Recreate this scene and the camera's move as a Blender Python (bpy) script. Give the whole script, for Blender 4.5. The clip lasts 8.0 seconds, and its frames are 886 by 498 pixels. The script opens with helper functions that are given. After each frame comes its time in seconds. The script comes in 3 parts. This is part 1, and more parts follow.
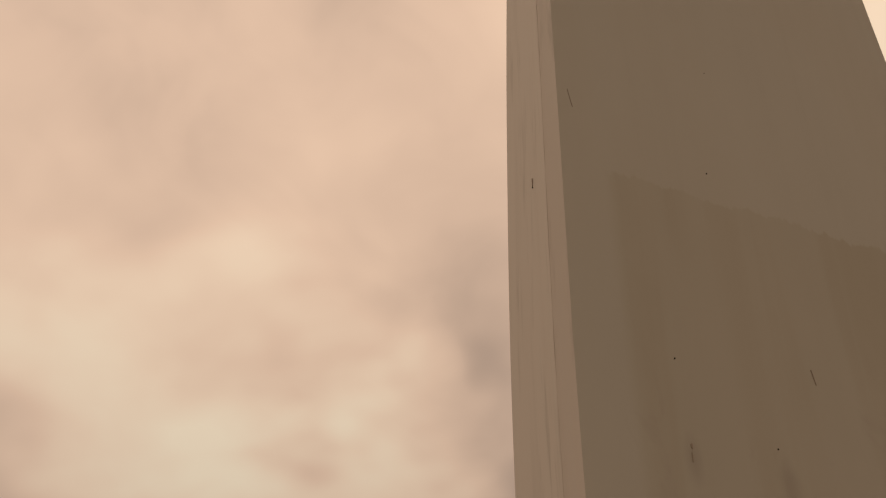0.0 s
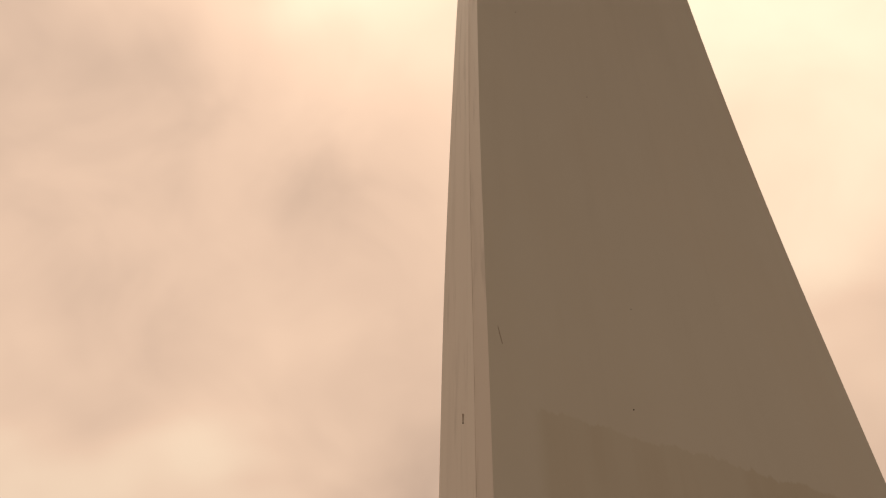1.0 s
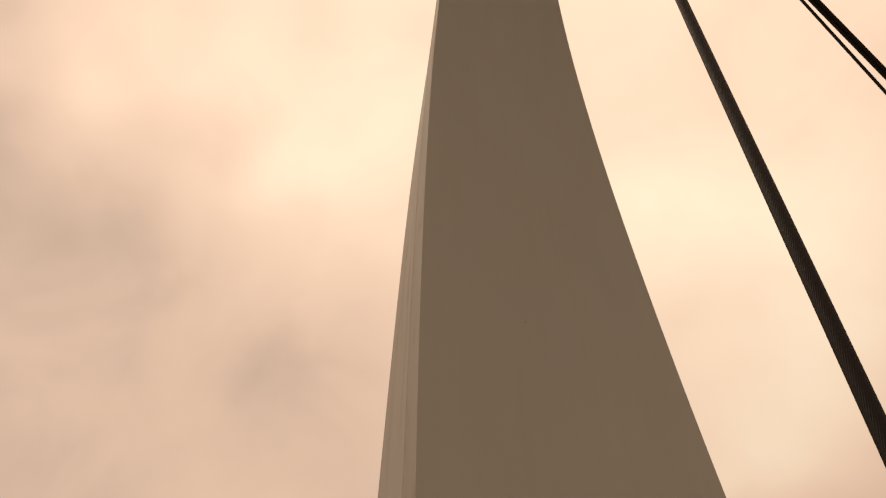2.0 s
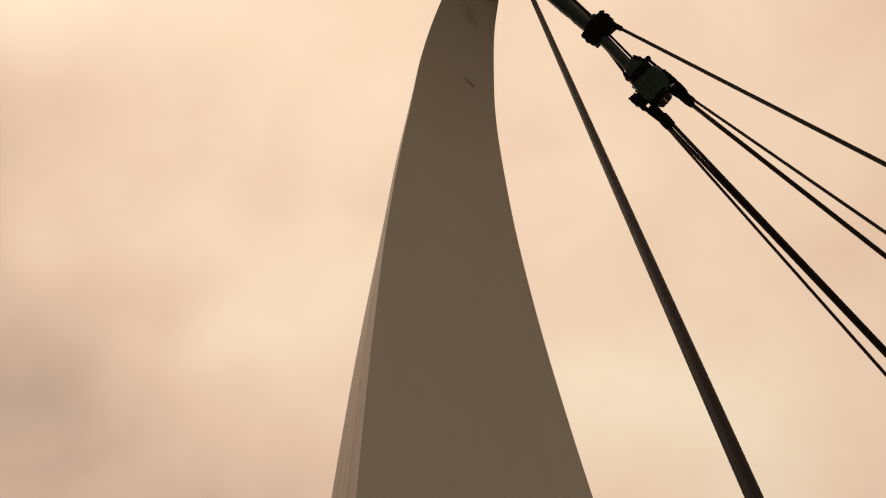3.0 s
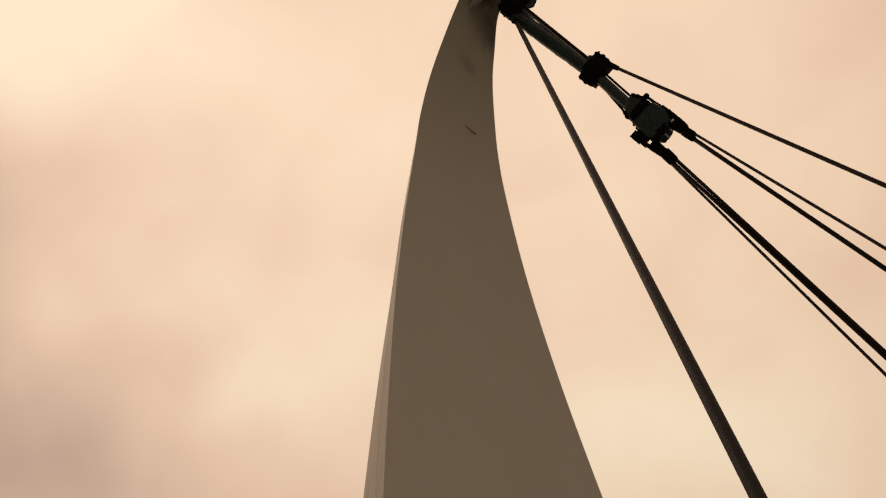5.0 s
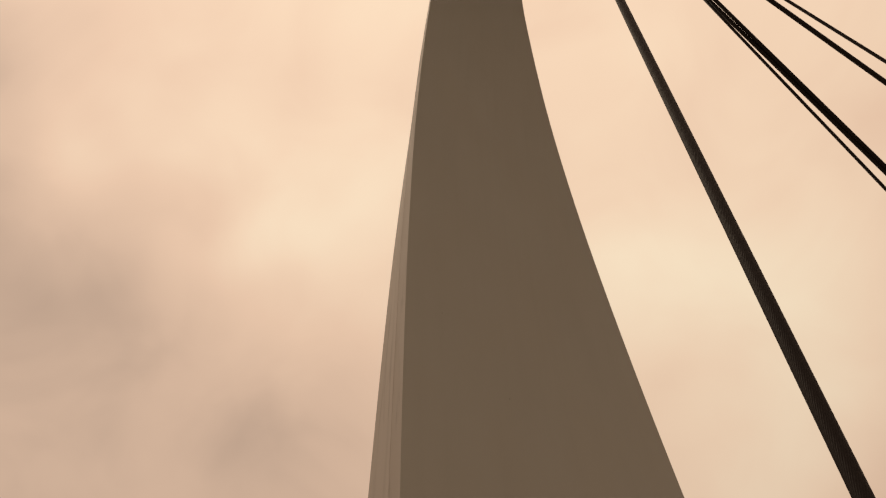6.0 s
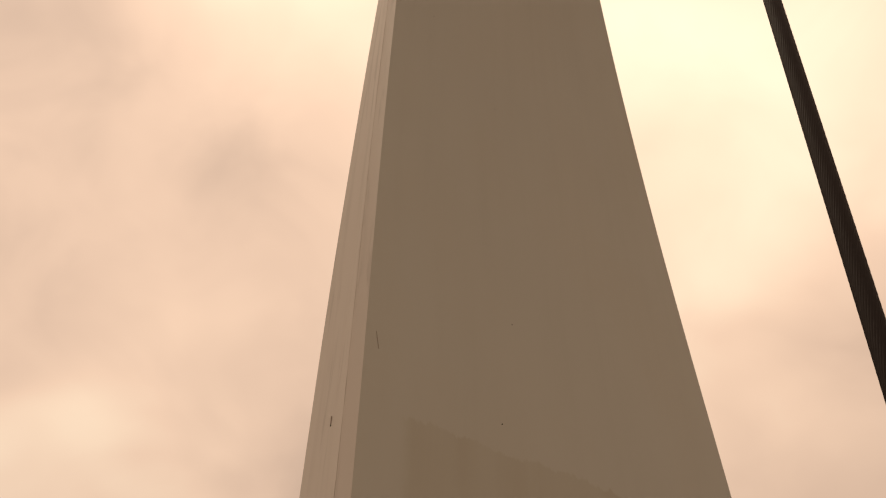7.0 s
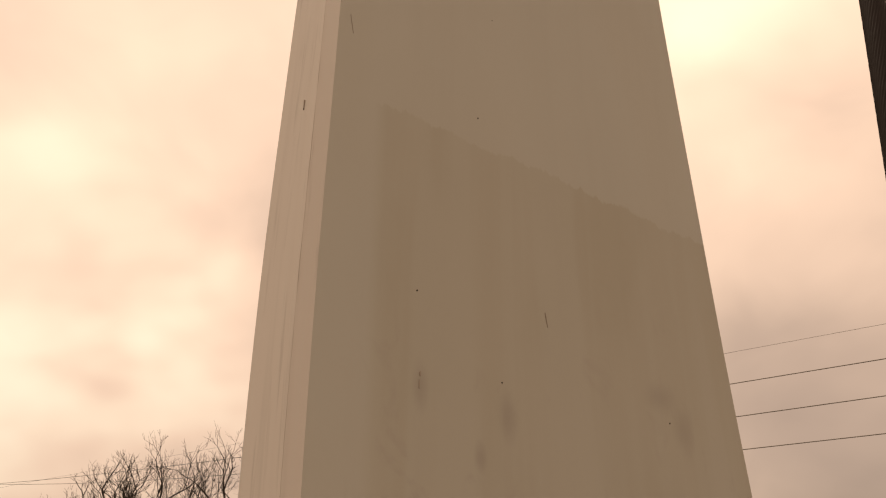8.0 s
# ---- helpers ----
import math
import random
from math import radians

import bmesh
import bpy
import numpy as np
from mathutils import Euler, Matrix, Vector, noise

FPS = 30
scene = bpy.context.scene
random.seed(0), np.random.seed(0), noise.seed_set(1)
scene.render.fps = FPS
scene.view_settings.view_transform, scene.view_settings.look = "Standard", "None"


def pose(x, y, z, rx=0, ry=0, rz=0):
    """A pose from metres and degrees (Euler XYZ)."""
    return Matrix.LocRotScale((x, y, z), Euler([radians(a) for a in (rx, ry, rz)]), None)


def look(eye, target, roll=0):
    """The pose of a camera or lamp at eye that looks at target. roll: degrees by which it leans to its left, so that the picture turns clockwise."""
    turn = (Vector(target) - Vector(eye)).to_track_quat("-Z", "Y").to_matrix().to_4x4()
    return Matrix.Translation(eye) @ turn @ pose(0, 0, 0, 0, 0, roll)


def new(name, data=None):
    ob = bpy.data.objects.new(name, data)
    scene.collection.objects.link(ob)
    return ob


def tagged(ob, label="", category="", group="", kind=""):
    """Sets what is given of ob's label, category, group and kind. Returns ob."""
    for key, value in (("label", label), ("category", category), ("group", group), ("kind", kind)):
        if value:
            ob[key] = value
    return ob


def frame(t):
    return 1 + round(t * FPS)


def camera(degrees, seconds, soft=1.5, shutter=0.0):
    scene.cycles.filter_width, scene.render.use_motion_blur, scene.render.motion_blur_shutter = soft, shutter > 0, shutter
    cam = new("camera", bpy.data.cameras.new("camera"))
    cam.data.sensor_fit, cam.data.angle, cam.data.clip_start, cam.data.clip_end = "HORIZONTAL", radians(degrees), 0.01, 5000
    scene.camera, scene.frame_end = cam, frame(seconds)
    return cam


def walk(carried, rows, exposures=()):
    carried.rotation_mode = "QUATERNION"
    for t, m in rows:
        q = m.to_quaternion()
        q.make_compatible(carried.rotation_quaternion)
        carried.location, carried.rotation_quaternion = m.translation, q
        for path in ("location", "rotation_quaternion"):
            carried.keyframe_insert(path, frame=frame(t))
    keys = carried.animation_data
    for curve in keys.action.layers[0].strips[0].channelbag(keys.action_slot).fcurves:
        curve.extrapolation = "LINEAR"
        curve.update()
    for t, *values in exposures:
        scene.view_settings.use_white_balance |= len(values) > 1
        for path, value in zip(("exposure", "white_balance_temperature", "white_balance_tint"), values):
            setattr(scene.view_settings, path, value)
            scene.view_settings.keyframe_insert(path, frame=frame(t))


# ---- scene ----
cam = camera(54, 8.0, soft=1.2)
PATH = [
    (0.0, pose(-0.181, -0.011, 1.628, 116.57, 0.73, 13.16)),
    (0.5, pose(-0.039, -0.119, 1.645, 123.16, 2.27, 13.49)),
    (1.0, pose(-0.067, -0.118, 1.687, 129.36, 1.22, 10.49)),
    (1.5, pose(-0.009, -0.244, 1.698, 135.90, 1.56, 8.48)),
    (2.0, pose(0.042, -0.294, 1.748, 141.24, 1.86, 7.21)),
    (2.2, pose(0.025, -0.299, 1.748, 143.97, 1.99, 5.93)),
    (3.3, pose(0.049, -0.373, 1.777, 154.63, 4.03, 2.44)),
    (3.5, pose(0.043, -0.385, 1.763, 155.92, 4.42, 2.39)),
    (4.0, pose(0.044, -0.393, 1.726, 158.32, 4.52, 3.17)),
    (4.2, pose(0.066, -0.415, 1.731, 158.28, 4.21, 4.26)),
    (5.3, pose(0.066, -0.405, 1.795, 153.46, 3.98, 6.82)),
    (5.5, pose(0.056, -0.391, 1.781, 151.77, 3.66, 7.24)),
    (6.0, pose(0.050, -0.323, 1.801, 145.49, 3.03, 6.88)),
    (6.5, pose(0.045, -0.216, 1.763, 137.51, 2.22, 4.59)),
    (7.0, pose(0.024, -0.137, 1.717, 128.74, 0.53, 2.59)),
    (7.5, pose(-0.000, -0.053, 1.648, 120.55, -0.50, 0.91)),
    (8.0, pose(-0.000, 0.000, 1.600, 111.99, 0.00, 0.00)),
]
EXPOSURE = [(0.0, -0.07), (0.5, 0.08), (1.0, 0.1), (1.5, -0.06), (2.0, -0.07), (3.3, -0.38), (4.0, -0.30), (5.5, -0.37), (6.0, -0.32), (6.5, -0.1), (7.0, 0.18), (7.5, 0.34), (8.0, 0.55)]
walk(cam, PATH, EXPOSURE)


# ---- light ----
def node(tree, kind, **inputs):
    n = tree.nodes.new(kind)
    for key, value in inputs.items():
        n.inputs[key.replace("_", " ")].default_value = value
    return n


def vmath(tree, op, a, b=None):
    n = tree.nodes.new("ShaderNodeVectorMath")
    n.operation = op
    for i, v in enumerate((a, b)):
        if v is None:
            continue
        if isinstance(v, tuple):
            n.inputs[i].default_value = v
        else:
            tree.links.new(v, n.inputs[i])
    return n.outputs["Value"] if op in ("DOT_PRODUCT", "LENGTH") else n.outputs["Vector"]


def fmath(tree, op, a, b=None, clamp=False):
    n = tree.nodes.new("ShaderNodeMath")
    n.operation, n.use_clamp = op, clamp
    for i, v in enumerate((a, b)):
        if v is None:
            continue
        if isinstance(v, (int, float)):
            n.inputs[i].default_value = v
        else:
            tree.links.new(v, n.inputs[i])
    return n.outputs[0]


def ramp(tree, fac, stops):
    n = tree.nodes.new("ShaderNodeValToRGB")
    while len(n.color_ramp.elements) < len(stops):
        n.color_ramp.elements.new(0.5)
    for e, (p, c) in zip(n.color_ramp.elements, stops):
        e.position, e.color = p, (*c, 1) if len(c) == 3 else c
    tree.links.new(fac, n.inputs["Fac"])
    return n.outputs["Color"]


def noise_tex(tree, vector, scale, detail=4.0, rough=0.55, distortion=0.0):
    n = node(tree, "ShaderNodeTexNoise", Scale=scale, Detail=detail, Roughness=rough, Distortion=distortion)
    tree.links.new(vector, n.inputs["Vector"])
    return n.outputs["Fac"]


def mapped(tree, vector, scale=(1, 1, 1), loc=(0, 0, 0)):
    n = node(tree, "ShaderNodeMapping", Scale=scale, Location=loc)
    tree.links.new(vector, n.inputs["Vector"])
    return n.outputs["Vector"]


SUN_WAY = Vector((-0.40, 0.14, 0.90)).normalized()
world = bpy.data.worlds.new("evening_overcast")
scene.world = world
world.use_nodes = True
wt = world.node_tree
wt.nodes.clear()
sky = wt.nodes.new("ShaderNodeTexSky")
sky.sky_type, sky.sun_disc = "NISHITA", False
sky.sun_elevation, sky.sun_rotation = math.asin(SUN_WAY.z), math.atan2(SUN_WAY.x, SUN_WAY.y)
clear = node(wt, "ShaderNodeBackground", Strength=0.06)
wt.links.new(sky.outputs[0], clear.inputs["Color"])
way = wt.nodes.new("ShaderNodeTexCoord").outputs["Generated"]
axes = wt.nodes.new("ShaderNodeSeparateXYZ")
wt.links.new(way, axes.inputs[0])
height = fmath(wt, "ADD", fmath(wt, "MAXIMUM", axes.outputs["Z"], 0.0), 0.55)
flat = wt.nodes.new("ShaderNodeCombineXYZ")
wt.links.new(fmath(wt, "DIVIDE", axes.outputs["X"], height), flat.inputs[0])
wt.links.new(fmath(wt, "DIVIDE", axes.outputs["Y"], height), flat.inputs[1])
billow = noise_tex(wt, mapped(wt, flat.outputs[0], loc=(3.1, 0.4, 0.0)), 2.6, 3.6, 0.44, 0.2)
veil = noise_tex(wt, mapped(wt, flat.outputs[0], loc=(7.3, 2.2, 0.0)), 0.9, 2.0, 0.4)
puff = noise_tex(wt, mapped(wt, way, (1.0, 1.0, 1.15), (0.7, 2.9, 4.4)), 6.5, 3.5, 0.5, 0.5)
cover = fmath(wt, "ADD", fmath(wt, "ADD", fmath(wt, "MULTIPLY", billow, 0.29), fmath(wt, "MULTIPLY", veil, 0.52)), fmath(wt, "MULTIPLY", puff, 0.23))
ripple = node(wt, "ShaderNodeTexNoise", Scale=2.4, Detail=3.2, Roughness=0.48)
wt.links.new(mapped(wt, flat.outputs[0], loc=(1.7, 5.1, 0.0)), ripple.inputs["Vector"])
shift = vmath(wt, "MULTIPLY", vmath(wt, "SUBTRACT", ripple.outputs["Color"], (0.5, 0.5, 0.5)), (0.7, 0.7, 0.7))
ragged_way = vmath(wt, "NORMALIZE", vmath(wt, "ADD", way, shift))
# thin places in the cloud, where the sun's light comes through
for thin_way, spread, gain in (((-0.11, 0.49, 0.865), 240.0, 0.17), ((0.24, 0.68, 0.69), 45.0, 0.19), ((0.32, 0.79, 0.53), 40.0, 0.13), ((-0.39, 0.89, 0.24), 120.0, 0.38), ((-0.22, 0.92, 0.31), 120.0, -0.13),
                               ((-0.36, 0.11, 0.92), 34.0, 0.42), ((-0.24, 0.23, 0.945), 50.0, 0.20), ((0.06, 0.42, 0.9), 5.0, 0.07), ((-0.42, 0.57, 0.70), 28.0, -0.04), ((-0.40, 0.44, 0.80), 32.0, -0.17),
                               ((-0.55, 0.79, 0.27), 60.0, 0.32), ((-0.47, 0.78, 0.42), 220.0, 0.10), ((-0.28, 0.91, 0.30), 260.0, -0.10), ((0.40, 0.87, 0.27), 36.0, -0.16), ((0.3, 0.15, 0.95), 12.0, 0.08), ((0.05, 0.2, 0.98), 9.0, 0.06)):
    v = Vector(thin_way).normalized()
    near = fmath(wt, "POWER", fmath(wt, "MAXIMUM", vmath(wt, "DOT_PRODUCT", ragged_way, tuple(v)), 0.0), spread)
    cover = fmath(wt, "ADD", cover, fmath(wt, "MULTIPLY", near, gain))
cloud_colour = ramp(wt, cover, [(0.28, (0.42, 0.292, 0.212)), (0.42, (0.58, 0.403, 0.288)), (0.55, (0.80, 0.551, 0.388)), (0.68, (0.94, 0.652, 0.456)), (0.80, (1.03, 0.76, 0.535)), (0.95, (1.09, 0.88, 0.63))])
clouds = node(wt, "ShaderNodeBackground", Strength=1.0)
# an overcast sky is brighter overhead than towards the horizon
overhead = fmath(wt, "ADD", fmath(wt, "MULTIPLY", fmath(wt, "MAXIMUM", axes.outputs["Z"], 0.0), 0.70), 0.58)
wt.links.new(cloud_colour, clouds.inputs["Color"])
wt.links.new(overhead, clouds.inputs["Strength"])
blend = node(wt, "ShaderNodeMixShader", Fac=0.93)
wt.links.new(clear.outputs[0], blend.inputs[1])
wt.links.new(clouds.outputs[0], blend.inputs[2])
wt.links.new(blend.outputs[0], wt.nodes.new("ShaderNodeOutputWorld").inputs["Surface"])

sun = new("sun", bpy.data.lights.new("sun", "SUN"))
sun.data.energy, sun.data.angle, sun.data.color = 0.65, radians(16), (1.0, 0.82, 0.6)
sun.matrix_world = look(SUN_WAY * 60, (0, 0, 0))


# ---- materials ----
def material(name, rough=0.5, metal=0.0):
    m = bpy.data.materials.new(name)
    m.use_nodes = True
    t = m.node_tree
    b = t.nodes["Principled BSDF"]
    b.inputs["Roughness"].default_value, b.inputs["Metallic"].default_value = rough, metal
    return m, t, b, t.nodes.new("ShaderNodeTexCoord").outputs["Object"]


def mix(tree, fac, a, b, kind="MIX"):
    n = tree.nodes.new("ShaderNodeMix")
    n.data_type, n.blend_type = "RGBA", kind
    for i, v in ((0, fac), (6, a), (7, b)):
        if isinstance(v, (int, float)):
            n.inputs[i].default_value = v
        elif isinstance(v, tuple):
            n.inputs[i].default_value = (*v, 1)
        else:
            tree.links.new(v, n.inputs[i])
    return n.outputs[2]


def bump(tree, bsdf, height_socket, strength, distance):
    n = node(tree, "ShaderNodeBump", Strength=strength, Distance=distance)
    tree.links.new(height_socket, n.inputs["Height"])
    tree.links.new(n.outputs["Normal"], bsdf.inputs["Normal"])


def step_mask(tree, value, lo, hi):
    n = node(tree, "ShaderNodeMapRange", From_Min=lo, From_Max=hi)
    n.interpolation_type = "SMOOTHSTEP"
    tree.links.new(value, n.inputs["Value"])
    return n.outputs["Result"]


def steel_paint(name, on_face):
    """Off-white paint on steel, rain-streaked; off the face, paler to stand for more light; on it, a darker coat up to
    a ragged line about 3 m up.
    """
    m, t, b, co = material(name, 0.6)
    b.inputs["Specular IOR Level"].default_value = 0.25
    big = noise_tex(t, mapped(t, co, (1, 1, 0.45)), 1.1, 3.0)
    laid = t.nodes.new("ShaderNodeUVMap")
    laid.uv_map = "along_plate"
    uv = laid.outputs["UV"]
    streak = noise_tex(t, mapped(t, uv, (11, 0.5, 1)), 1.5, 2.5, 0.5)
    fine = noise_tex(t, co, 160.0, 2.0)
    # the side plates' brighter light is put into a paler, warmer base colour
    colour = mix(t, big, *(((0.376, 0.374, 0.334), (0.436, 0.433, 0.389)) if on_face else ((0.445, 0.414, 0.375), (0.505, 0.47, 0.43))))
    colour = mix(t, fmath(t, "MULTIPLY", step_mask(t, streak, 0.5, 0.85), 0.10 if on_face else 0.5), colour, (0.33, 0.31, 0.28))
    if not on_face:
        runs = noise_tex(t, mapped(t, uv, (34, 0.3, 1), (4.0, 1.0, 0.0)), 1.4, 3.0, 0.6)
        colour = mix(t, fmath(t, "MULTIPLY", step_mask(t, runs, 0.48, 0.72), 0.38), colour, (0.47, 0.452, 0.415))
        grime = noise_tex(t, mapped(t, uv, (16, 0.9, 1), (1.0, 6.0, 0.0)), 1.2, 5.0, 0.65)
        colour = mix(t, fmath(t, "MULTIPLY", step_mask(t, grime, 0.52, 0.72), 0.6), colour, (0.27, 0.245, 0.22))
    if on_face:
        xyz = t.nodes.new("ShaderNodeSeparateXYZ")
        t.links.new(co, xyz.inputs[0])
        ragged = noise_tex(t, mapped(t, co, (1, 1, 0.2)), 9.0, 4.0, 0.7)
        line = fmath(t, "SUBTRACT", fmath(t, "ADD", xyz.outputs["Z"], fmath(t, "MULTIPLY", ragged, 0.14)), fmath(t, "MULTIPLY", xyz.outputs["X"], -0.075))
        below = fmath(t, "SUBTRACT", 1.0, step_mask(t, line, 3.036, 3.05))
        inside = step_mask(t, fmath(t, "ADD", xyz.outputs["X"], fmath(t, "MULTIPLY", ragged, 0.02)), -0.20, -0.155)
        coat = fmath(t, "MULTIPLY", below, inside)
        bands = noise_tex(t, mapped(t, uv, (6.0, 0.35, 1), (2.0, 0.5, 0.0)), 1.0, 3.0, 0.55, 0.3)
        fade = step_mask(t, xyz.outputs["Z"], 1.2, 3.0)
        depth = fmath(t, "ADD", fmath(t, "ADD", fmath(t, "MULTIPLY", fade, 0.26), 0.24), fmath(t, "MULTIPLY", step_mask(t, bands, 0.4, 0.65), 0.3))
        colour = mix(t, fmath(t, "MULTIPLY", coat, depth), colour, (0.345, 0.325, 0.262))
        tint = noise_tex(t, mapped(t, co, (1.6, 1.6, 0.8), (5.0, 1.0, 2.0)), 1.5, 3.0, 0.5)
        colour = mix(t, fmath(t, "MULTIPLY", step_mask(t, tint, 0.42, 0.62), 0.35), colour, (0.40, 0.388, 0.338))
        smear = noise_tex(t, mapped(t, co, (5, 5, 2.2), (0.3, 0, 0.8)), 1.3, 5.0, 0.65, 0.6)
        low = fmath(t, "SUBTRACT", 1.0, step_mask(t, xyz.outputs["Z"], 2.2, 2.7))
        # dirty smears low on the leg; by the saddle, a blotch and painted-in shade
        dirt, grime_shade = (0.25, 0.233, 0.20), (0.10, 0.095, 0.085)
        for sx, sz, half_x, half_z, much, tone in ((0.18, 2.08, 0.025, 0.06, 0.42, dirt), (0.10, 1.95, 0.015, 0.035, 0.42, dirt), (0.72, 2.22, 0.06, 0.05, 0.36, dirt), (0.80, 2.12, 0.04, 0.07, 0.36, dirt), (-0.06, 2.12, 0.02, 0.06, 0.42, dirt),
                                                   (0.86, 12.35, 0.10, 0.11, 0.3, grime_shade), (1.20, 13.02, 0.30, 0.26, 0.55, grime_shade), (1.32, 13.02, 0.15, 0.20, 0.5, grime_shade), (1.50, 13.40, 0.30, 0.12, 0.5, grime_shade)):
            off = vmath(t, "LENGTH", vmath(t, "MULTIPLY", vmath(t, "SUBTRACT", co, (sx, 2.3, sz)), (0.9 / half_x, 0.0, 0.85 / half_z)))
            spot = fmath(t, "SUBTRACT", 1.0, step_mask(t, fmath(t, "ADD", off, fmath(t, "MULTIPLY", smear, 1.6)), 0.9, 2.2))
            colour = mix(t, fmath(t, "MULTIPLY", spot, much), colour, tone)
        colour = mix(t, fmath(t, "MULTIPLY", fmath(t, "MULTIPLY", step_mask(t, smear, 0.58, 0.75), low), 0.35), colour, (0.30, 0.275, 0.245))
    t.links.new(colour, b.inputs["Base Color"])
    t.links.new(fmath(t, "ADD", fmath(t, "MULTIPLY", streak, 0.2), 0.5), b.inputs["Roughness"])
    bump(t, b, fmath(t, "ADD", fmath(t, "MULTIPLY", big, 3.0), fmath(t, "MULTIPLY", fine, 0.15)), 0.12, 0.01)
    return m


def metal_paint(name, dark, light, rough, metal=0.0, scale=30.0):
    m, t, b, co = material(name, rough, metal)
    wear = noise_tex(t, co, scale, 5.0, 0.65)
    broad = noise_tex(t, co, scale * 0.12, 3.0)
    colour = mix(t, fmath(t, "ADD", fmath(t, "MULTIPLY", wear, 0.6), fmath(t, "MULTIPLY", broad, 0.4)), dark, light)
    t.links.new(colour, b.inputs["Base Color"])
    t.links.new(fmath(t, "ADD", fmath(t, "MULTIPLY", wear, 0.25), rough - 0.12), b.inputs["Roughness"])
    bump(t, b, wear, 0.25, 0.004)
    return m


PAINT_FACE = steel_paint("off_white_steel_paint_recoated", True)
PAINT_SIDE = steel_paint("off_white_steel_paint_lightened", False)
GREEN = metal_paint("dark_green_steel_paint", (0.005, 0.019, 0.023), (0.013, 0.042, 0.048), 0.36, 0.0)
GREEN.node_tree.nodes["Principled BSDF"].inputs["Specular IOR Level"].default_value = 0.5
BLACK = metal_paint("black_weathered_iron", (0.003, 0.0045, 0.005), (0.011, 0.013, 0.014), 0.72, 0.0)
BLACK.node_tree.nodes["Principled BSDF"].inputs["Specular IOR Level"].default_value = 0.04
STRAND = metal_paint("dark_wire_rope", (0.009, 0.0065, 0.006), (0.022, 0.0155, 0.0135), 0.6, 0.0, 60.0)
STRAND.node_tree.nodes["Principled BSDF"].inputs["Specular IOR Level"].default_value = 0.2
GALV = metal_paint("weathered_galvanised_plate", (0.22, 0.22, 0.21), (0.33, 0.325, 0.31), 0.5, 0.0)
HOUSING = metal_paint("grey_green_steel_paint", (0.07, 0.08, 0.072), (0.13, 0.14, 0.125), 0.55, 0.0)
# pale grey that paints the highlight along the guide cable
SHEEN_GREY = metal_paint("grey_cable_sheen", (0.20, 0.195, 0.185), (0.32, 0.31, 0.29), 0.4, 0.3, 60.0)
RUST = metal_paint("rust_stain", (0.25, 0.21, 0.17), (0.32, 0.28, 0.24), 0.8)
BARK = metal_paint("grey_brown_bark", (0.022, 0.016, 0.012), (0.055, 0.041, 0.031), 0.9, 0.0, 12.0)
WIRE = metal_paint("weathered_aluminium_wire", (0.10, 0.085, 0.07), (0.16, 0.14, 0.12), 0.5, 0.3)
GRASS = metal_paint("winter_grass", (0.05, 0.05, 0.022), (0.13, 0.115, 0.06), 0.95, 0.0, 4.0)
CONCRETE = metal_paint("brushed_concrete", (0.27, 0.26, 0.24), (0.38, 0.365, 0.34), 0.85, 0.0, 9.0)


# ---- building helpers ----
def part(name, bm, mat, parent=None, label="", smooth=False):
    me = bpy.data.meshes.new(name)
    bmesh.ops.recalc_face_normals(bm, faces=bm.faces[:])
    bm.to_mesh(me)
    bm.free()
    me.materials.append(mat)
    if smooth:
        me.shade_smooth()
    ob = new(name, me)
    if parent:
        ob.parent = parent
    if label:
        ob["label"] = label
    return ob


def thing(name, label, category, group="", kind=""):
    return tagged(new(name), label, category, group, kind)


def frame_along(a, b):
    d = (b - a).normalized()
    u = d.cross(Vector((0, 0, 1)) if abs(d.z) < 0.95 else Vector((1, 0, 0))).normalized()
    return d, u, d.cross(u)


def loft(bm, rings, close=True, caps=True):
    rows = [[bm.verts.new(p) for p in ring] for ring in rings]
    n = len(rows[0])
    for r0, r1 in zip(rows, rows[1:]):
        for i in range(n if close else n - 1):
            bm.faces.new((r0[i], r0[(i + 1) % n], r1[(i + 1) % n], r1[i]))
    if caps and close:
        bm.faces.new(rows[0][::-1])
        bm.faces.new(rows[-1])
    return rows


def tube(bm, pts, radii, sides=10):
    rings = []
    d, u, v = frame_along(pts[0], pts[1])
    for i, p in enumerate(pts):
        a, b = pts[max(i - 1, 0)], pts[min(i + 1, len(pts) - 1)]
        d = (b - a).normalized()
        u = (u - d * u.dot(d)).normalized()
        v = d.cross(u)
        r = radii[i] if isinstance(radii, (list, tuple)) else radii
        rings.append([p + (u * math.cos(2 * math.pi * k / sides) + v * math.sin(2 * math.pi * k / sides)) * r for k in range(sides)])
    loft(bm, rings)


def box(bm, centre, axes3, size, bevel=0.0):
    made = bmesh.ops.create_cube(bm, size=1.0)["verts"]
    for w in made:
        c = w.co.copy()
        w.co = centre + sum((axes3[i] * c[i] * size[i] for i in range(3)), Vector())
    if bevel:
        edges = list({e for w in made for e in w.link_edges})
        bmesh.ops.bevel(bm, geom=edges, offset=bevel, segments=2, affect="EDGES", profile=0.6)


def spline(keys, per):
    """Catmull-Rom through the keys."""
    out = []
    for i in range(len(keys) - 1):
        p0, p1, p2, p3 = keys[max(i - 1, 0)], keys[i], keys[i + 1], keys[min(i + 2, len(keys) - 1)]
        for k in range(per):
            s = k / per
            out.append(0.5 * ((2 * p1) + (p2 - p0) * s + (2 * p0 - 5 * p1 + 4 * p2 - p3) * s * s + (3 * p1 - p0 - 3 * p2 + p3) * s ** 3))
    out.append(keys[-1])
    return out


